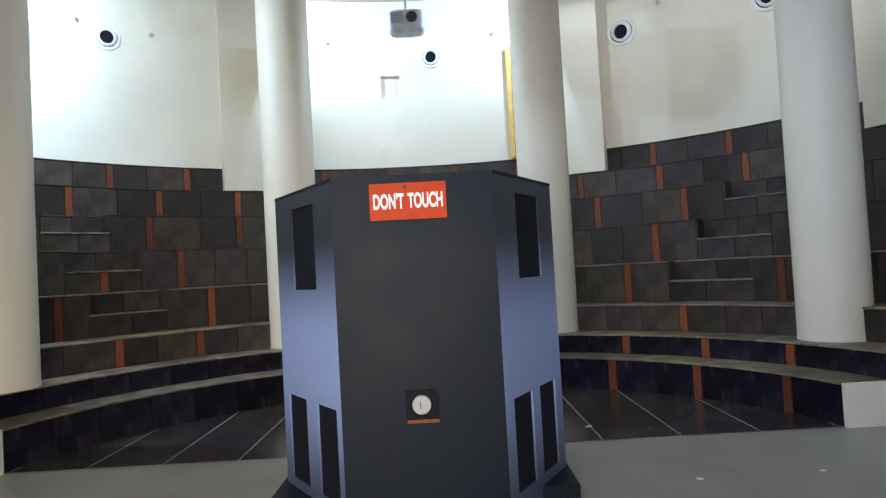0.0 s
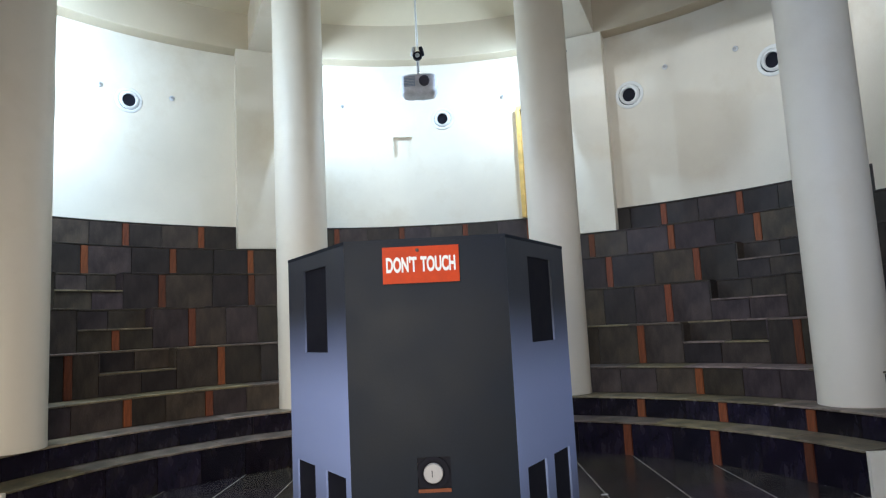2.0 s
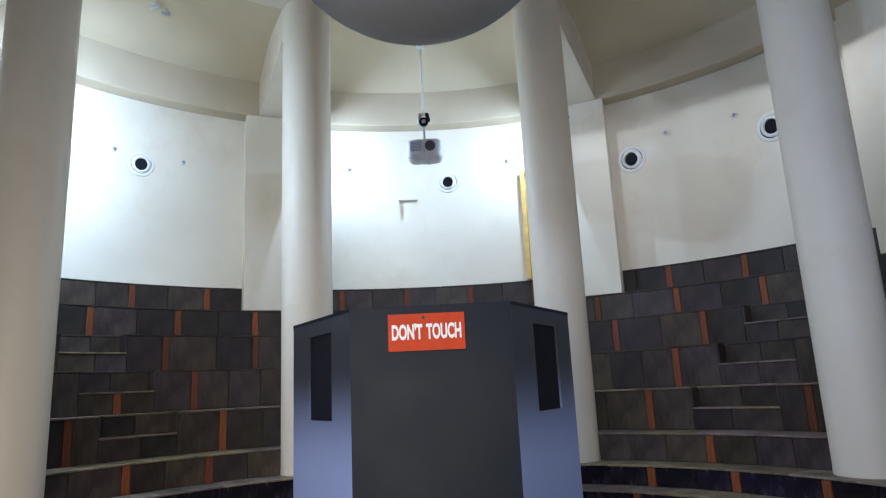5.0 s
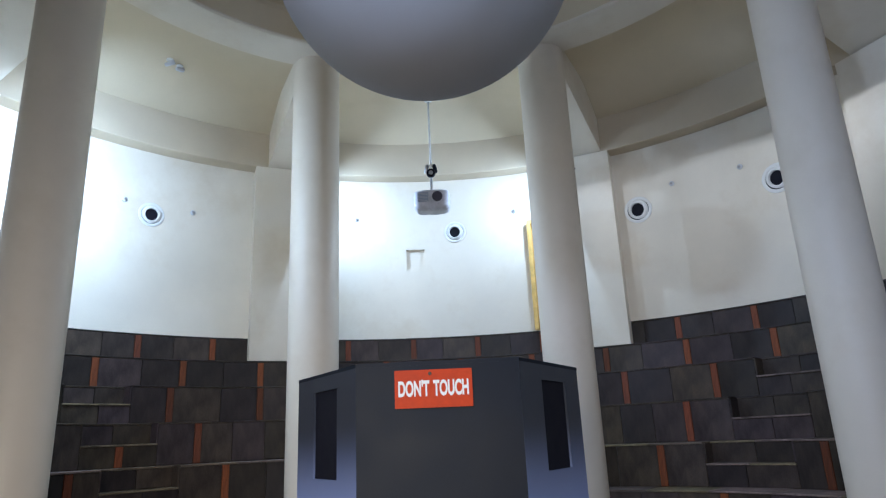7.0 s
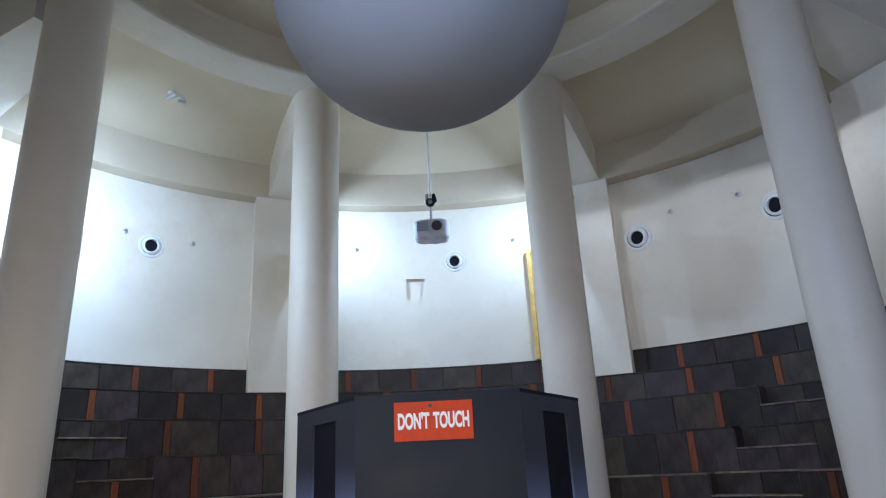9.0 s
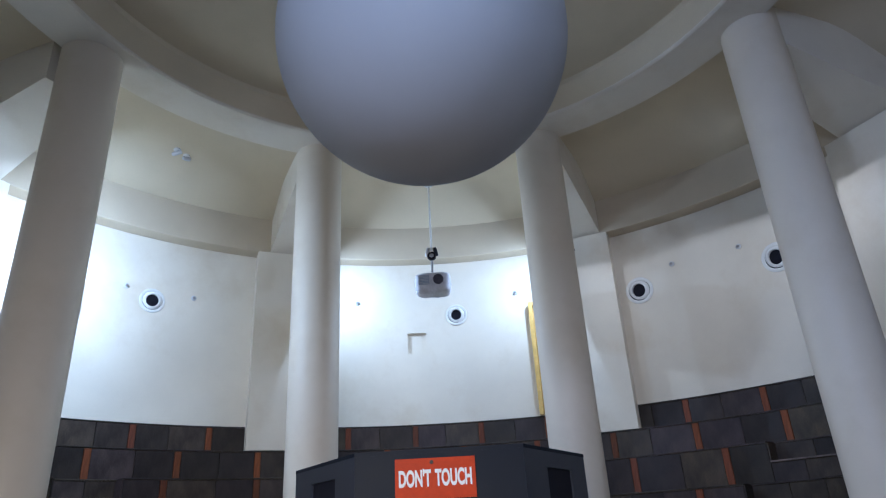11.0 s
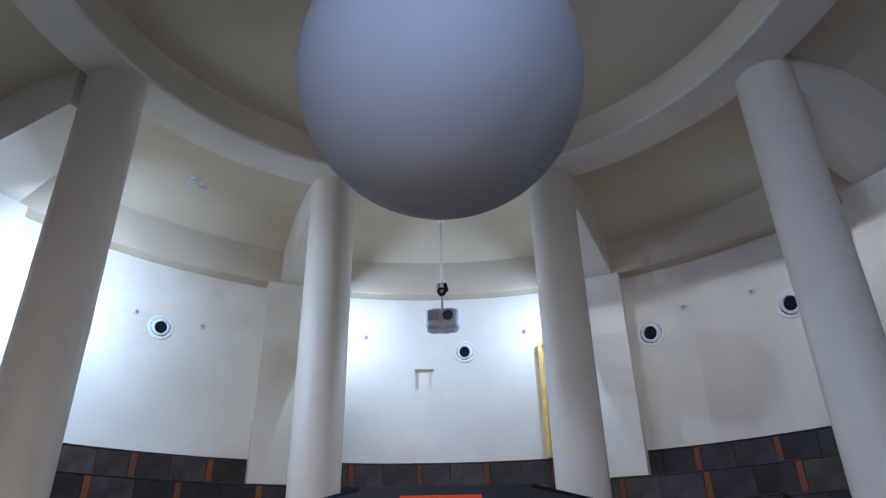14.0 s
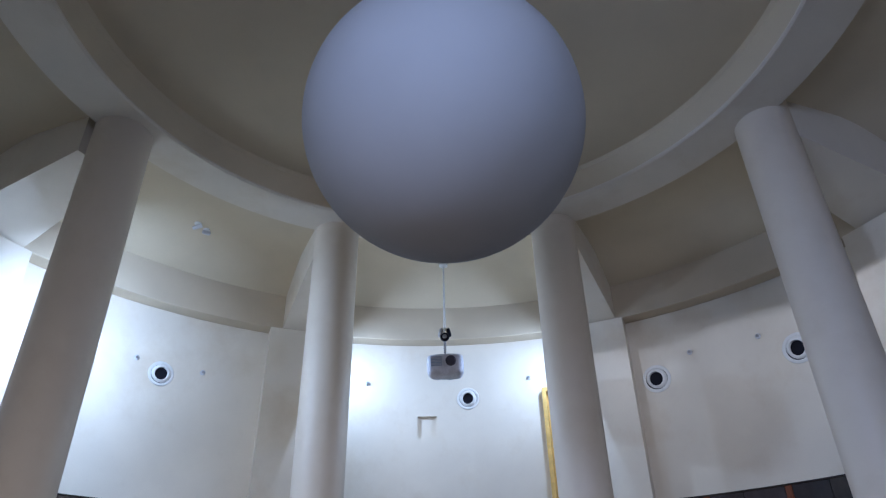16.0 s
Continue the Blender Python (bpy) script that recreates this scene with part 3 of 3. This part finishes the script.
flood = thing("floodlight", (0, 0, 0), "small black hooded floodlight fixed to the wall behind a column", "floodlight")
bm = bmesh.new()
box(bm, -0.07, 0.07, -0.17, -0.02, 0.12, 0.14)
part("hood", bevel(bm, 0.004, 1), BLACK, flood)
# unseen plate added to keep the light off the pilaster and beam faces
bm = bmesh.new()
box(bm, -0.24, 0.24, -0.165, -0.155, -0.16, 0.115)
part("shield", bevel(bm, 0.003, 1), BLACK, flood)
bm = bmesh.new()
box(bm, -0.01, 0.01, -0.10, 0.0, 0.124, 0.136)
part("bracket", bm, STEEL, flood)
flood.matrix_basis = on_wall(FLOOD[0], FLOOD[1])

# ---- litter on the floors ----
for x, y, z, w, turn, where in ((0.82, 3.95, 0.006, 1.0, 20, "dark tiled"), (1.09, 2.93, 0.001, 0.7, -35, "grey cement"), (1.65, 2.95, 0.001, 0.6, 10, "grey cement"), (-1.05, 2.45, 0.001, 0.9, 60, "grey cement")):
    bm = bmesh.new()
    box(bm, -0.02 * w, 0.02 * w, -0.008, 0.008, 0, 0.004)
    scrap = part("paper_scrap", bevel(bm, 0.001, 1), WHITE, None)
    tagged(scrap, "tiny white paper scrap lying on the %s floor" % where, "paper", "scraps on the floor")
    scrap.matrix_basis = Matrix.Translation((U * x, U * y, z)) @ pose(0, 0, 0, 0, 0, turn)


# ---- dark floor tiles ----
def slab_mesh(name, w, d, h, chamfer, mat):
    """A slab lying on z = 0 with chamfered top edges, in metres, centred in x and y."""
    me = bpy.data.meshes.new(name)
    x, y, c = w / 2, d / 2, chamfer
    vs = [(sx * x, sy * y, 0) for sx, sy in ((-1, -1), (1, -1), (1, 1), (-1, 1))]
    vs += [(sx * x, sy * y, h - c) for sx, sy in ((-1, -1), (1, -1), (1, 1), (-1, 1))]
    vs += [(sx * (x - c), sy * (y - c), h) for sx, sy in ((-1, -1), (1, -1), (1, 1), (-1, 1))]
    fs = [(8, 9, 10, 11)]
    for a in (0, 4):
        fs += [(a + i, a + (i + 1) % 4, a + 4 + (i + 1) % 4, a + 4 + i) for i in range(4)]
    me.from_pydata(vs, [], fs)
    me.materials.append(mat)
    return me


bm = bmesh.new()
prof = [bm.verts.new((CX + s * math.sqrt(2.43 ** 2 - (CUT - CY) ** 2), CUT, 0.004)) for s in (-1, 1)]
lim = math.degrees(math.acos((CUT - CY) / 2.43))
arc = [bm.verts.new(at(2.43, lim - 2 * lim * i / 60, 0.004)) for i in range(61)]
bm.faces.new(arc)
bmesh.ops.delete(bm, geom=prof, context="VERTS")
under = structure("floor_inlay", bm, JOINT, "half-round bed of pale joints between dark floor tiles")
JOINTS = [-2.91, -2.48, -2.05, -1.62, -1.20, -0.78, -0.38, 0.02, 0.42, 0.83, 1.27, 1.71, 2.15, 2.59]
for x0, x1 in zip(JOINTS, JOINTS[1:]):
    for iy in range(6):
        y0 = CUT + iy * 0.43
        y1 = y0 + 0.43
        bm = bmesh.new()
        g = 0.0045
        box(bm, x0 + g, x1 - g, y0 + 0.001, y1 - 0.001, 0.0042, 0.0056)
        rad = 2.418 + 0.01
        if max(math.hypot(x - CX, y - CY) for x in (x0, x1) for y in (y0, y1)) > rad:
            for k in range(72):
                a = -90 + 180 * k / 71
                n = at(1, a) - at(0, a)
                if min((Vector((x, y, 0)) - at(rad, a)).dot(n) for x in (x0, x1) for y in (y0, y1)) > 0:
                    bm.clear()
                    break
                if max((Vector((x, y, 0)) - at(rad, a)).dot(n) for x in (x0, x1) for y in (y0, y1)) <= 0:
                    continue
                bmesh.ops.bisect_plane(bm, geom=[*bm.verts, *bm.edges, *bm.faces], plane_co=at(rad, a), plane_no=n, clear_outer=True)
        if len(bm.faces) < 3:
            bm.free()
            continue
        part("floor_tile", bm, FLOOR_SLATE, under)

# ---- slate pieces on the tiers ----
STRIPS = [
    (35.8, 51.4, 66.9), (36.3, 49.8, 63.2), (-51.2, -39.0, -26.8, 43.8), (-56.5, -35.3, -13.5, 10.0, 33.2, 55.6),
    (-62.7, -38.0, -13.3, 11.4, 36.1, 60.8), (-65.0, -40.7, -28.4, -16.1, -3.8, 8.5, 26.6, 39.0, 57.0),
    (-60.3, -49.2, -38.3, -27.8, -9.4, 1.9, 12.7, 23.6, 34.8, 46.0, 57.1), (-62.4, -52.9, -43.3, -33.8, -24.3, -14.8, -5.1, 4.5, 14.1, 23.7, 33.2, 43.0, 52.6, 62.2)]
WIDTHS = [0.325, 0.297, 0.31, 0.30, 0.30, 0.33, 0.33, 0.33]
dice = random.Random(4)


def stand(r, a, z):
    """A slab's own z turned to face the hall's centre."""
    return Matrix.Translation(U * at(r, a, z)) @ pose(0, 0, 0, 0, 0, -a) @ pose(0, 0, 0, 90)


def put(name, me, parent, m, width):
    ob = new(name, me)
    ob.parent = parent
    ob.matrix_basis = m @ Matrix.Diagonal((width, 1, 1, 1))


def face(parent, r, z0, z1, a0, a1, strips, width, mat, top_gap=0.006):
    """Tiles and rust strips over the riser at radius r between two angles."""
    per = math.radians(1) * r
    h = (z1 - z0 - top_gap) * U
    tile = slab_mesh("tile", 1.0, h, 0.022, 0.004, mat)
    strip = slab_mesh("strip", 1.0, h, 0.025, 0.004, RUST)
    half = 0.031 / per
    stops = [a0] + [a for a in strips if a0 + half < a < a1 - half] + [a1]
    zm = (z0 + z1 - top_gap) / 2
    for k in range(len(stops) - 1):
        lo = stops[k] + (half if k else 0)
        hi = stops[k + 1] - (half if k + 2 < len(stops) else 0)
        n = max(1, round((hi - lo) * per / width))
        cuts = [lo + (hi - lo) * i / n for i in range(n + 1)]
        for i in range(1, n):
            cuts[i] += dice.uniform(-0.12, 0.12) * (hi - lo) / n
        for p, q in zip(cuts, cuts[1:]):
            put("tile", tile, parent, stand(r + TILE - 0.001 - dice.uniform(0, 0.0025), (p + q) / 2, zm), ((q - p) * per - 0.0032) * U)
        if k:
            put("strip", strip, parent, stand(r + TILE - 0.001, stops[k], zm), (2 * half * per - 0.003) * U)


def treads(parent, r, back, z, a0, a1, width, lip=0.010, mat=SLATE_TOP):
    """Flat slabs with a slight overhang on top of a tier."""
    per = math.radians(1) * r
    n = max(1, round((a1 - a0) * per / (width * 1.5)))
    da = (a1 - a0) / n
    me = bpy.data.meshes.new("tread")
    bm = bmesh.new()
    f, k = r - lip, da / 2 - 0.0025 / per
    for zz in (-0.012, -0.002, 0.0):
        for j in range(4):
            a = -k + 2 * k * j / 3
            for rr in (f + (0.003 if zz == 0 else 0), back):
                p = at(rr, a) - at(0, 0)
                bm.verts.new((U * p.x, U * p.y, U * zz))
    bm.verts.ensure_lookup_table()
    v = bm.verts
    for L in (0, 8):
        for j in range(3):
            bm.faces.new((v[L + 2 * j], v[L + 2 * j + 2], v[L + 2 * j + 10], v[L + 2 * j + 8]))
        bm.faces.new((v[L], v[L + 8], v[L + 9], v[L + 1]))
        bm.faces.new((v[L + 6], v[L + 7], v[L + 15], v[L + 14]))
    for j in range(3):
        bm.faces.new((v[16 + 2 * j], v[16 + 2 * j + 2], v[16 + 2 * j + 3], v[16 + 2 * j + 1]))
        bm.faces.new((v[2 * j], v[2 * j + 1], v[2 * j + 3], v[2 * j + 2]))
    bmesh.ops.recalc_face_normals(bm, faces=bm.faces)
    bm.to_mesh(me)
    bm.free()
    me.materials.append(mat)
    for i in range(n):
        ob = new("tread", me)
        ob.parent = parent
        ob.matrix_basis = Matrix.Translation(U * at(0, 0, z - dice.uniform(0, 0.002))) @ pose(0, 0, 0, 0, 0, -(a0 + da * (i + 0.5)))


for i, (r, z0, z1) in enumerate(TIERS):
    # lower treads take the slate with the light painted in, upper ones plain slate
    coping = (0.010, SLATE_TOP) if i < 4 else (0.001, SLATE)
    lim = math.degrees(math.acos((CUT - CY) / r)) - 0.1
    edges = [-lim, *[a for pair in AISLES.get(i, ()) for a in pair], lim]
    for k in range(len(edges) - 1):
        a0, a1 = edges[k], edges[k + 1]
        if k % 2 == 0:
            face(tiers[i], r, z0, z1 - 0.012, a0, a1, STRIPS[i], WIDTHS[i], SLATE if i > 1 else POLISHED)
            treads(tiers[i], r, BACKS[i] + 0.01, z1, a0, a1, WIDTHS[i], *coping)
        else:
            mid = (z0 + z1) / 2 + 0.005
            face(tiers[i], r, z0, mid - 0.012, a0, a1, (a0 + (a1 - a0) * 0.5,) if (i, k) == (4, 1) else (), WIDTHS[i], SLATE)
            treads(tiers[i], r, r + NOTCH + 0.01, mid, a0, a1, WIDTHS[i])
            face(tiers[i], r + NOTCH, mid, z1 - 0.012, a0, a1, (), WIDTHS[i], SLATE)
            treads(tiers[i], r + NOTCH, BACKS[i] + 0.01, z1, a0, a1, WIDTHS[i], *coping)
            for a, side in ((a0, 1), (a1, -1)):
                bm = bmesh.new()
                cheek = Matrix.Translation(at(0, 0)) @ pose(0, 0, 0, 0, 0, -a)
                x0, x1 = sorted((side * 0.001, side * 0.012))
                box(bm, x0, x1, r + 0.004, r + NOTCH, mid + 0.001, z1 - 0.014, cheek)
                part("tile", bm, SLATE, tiers[i])
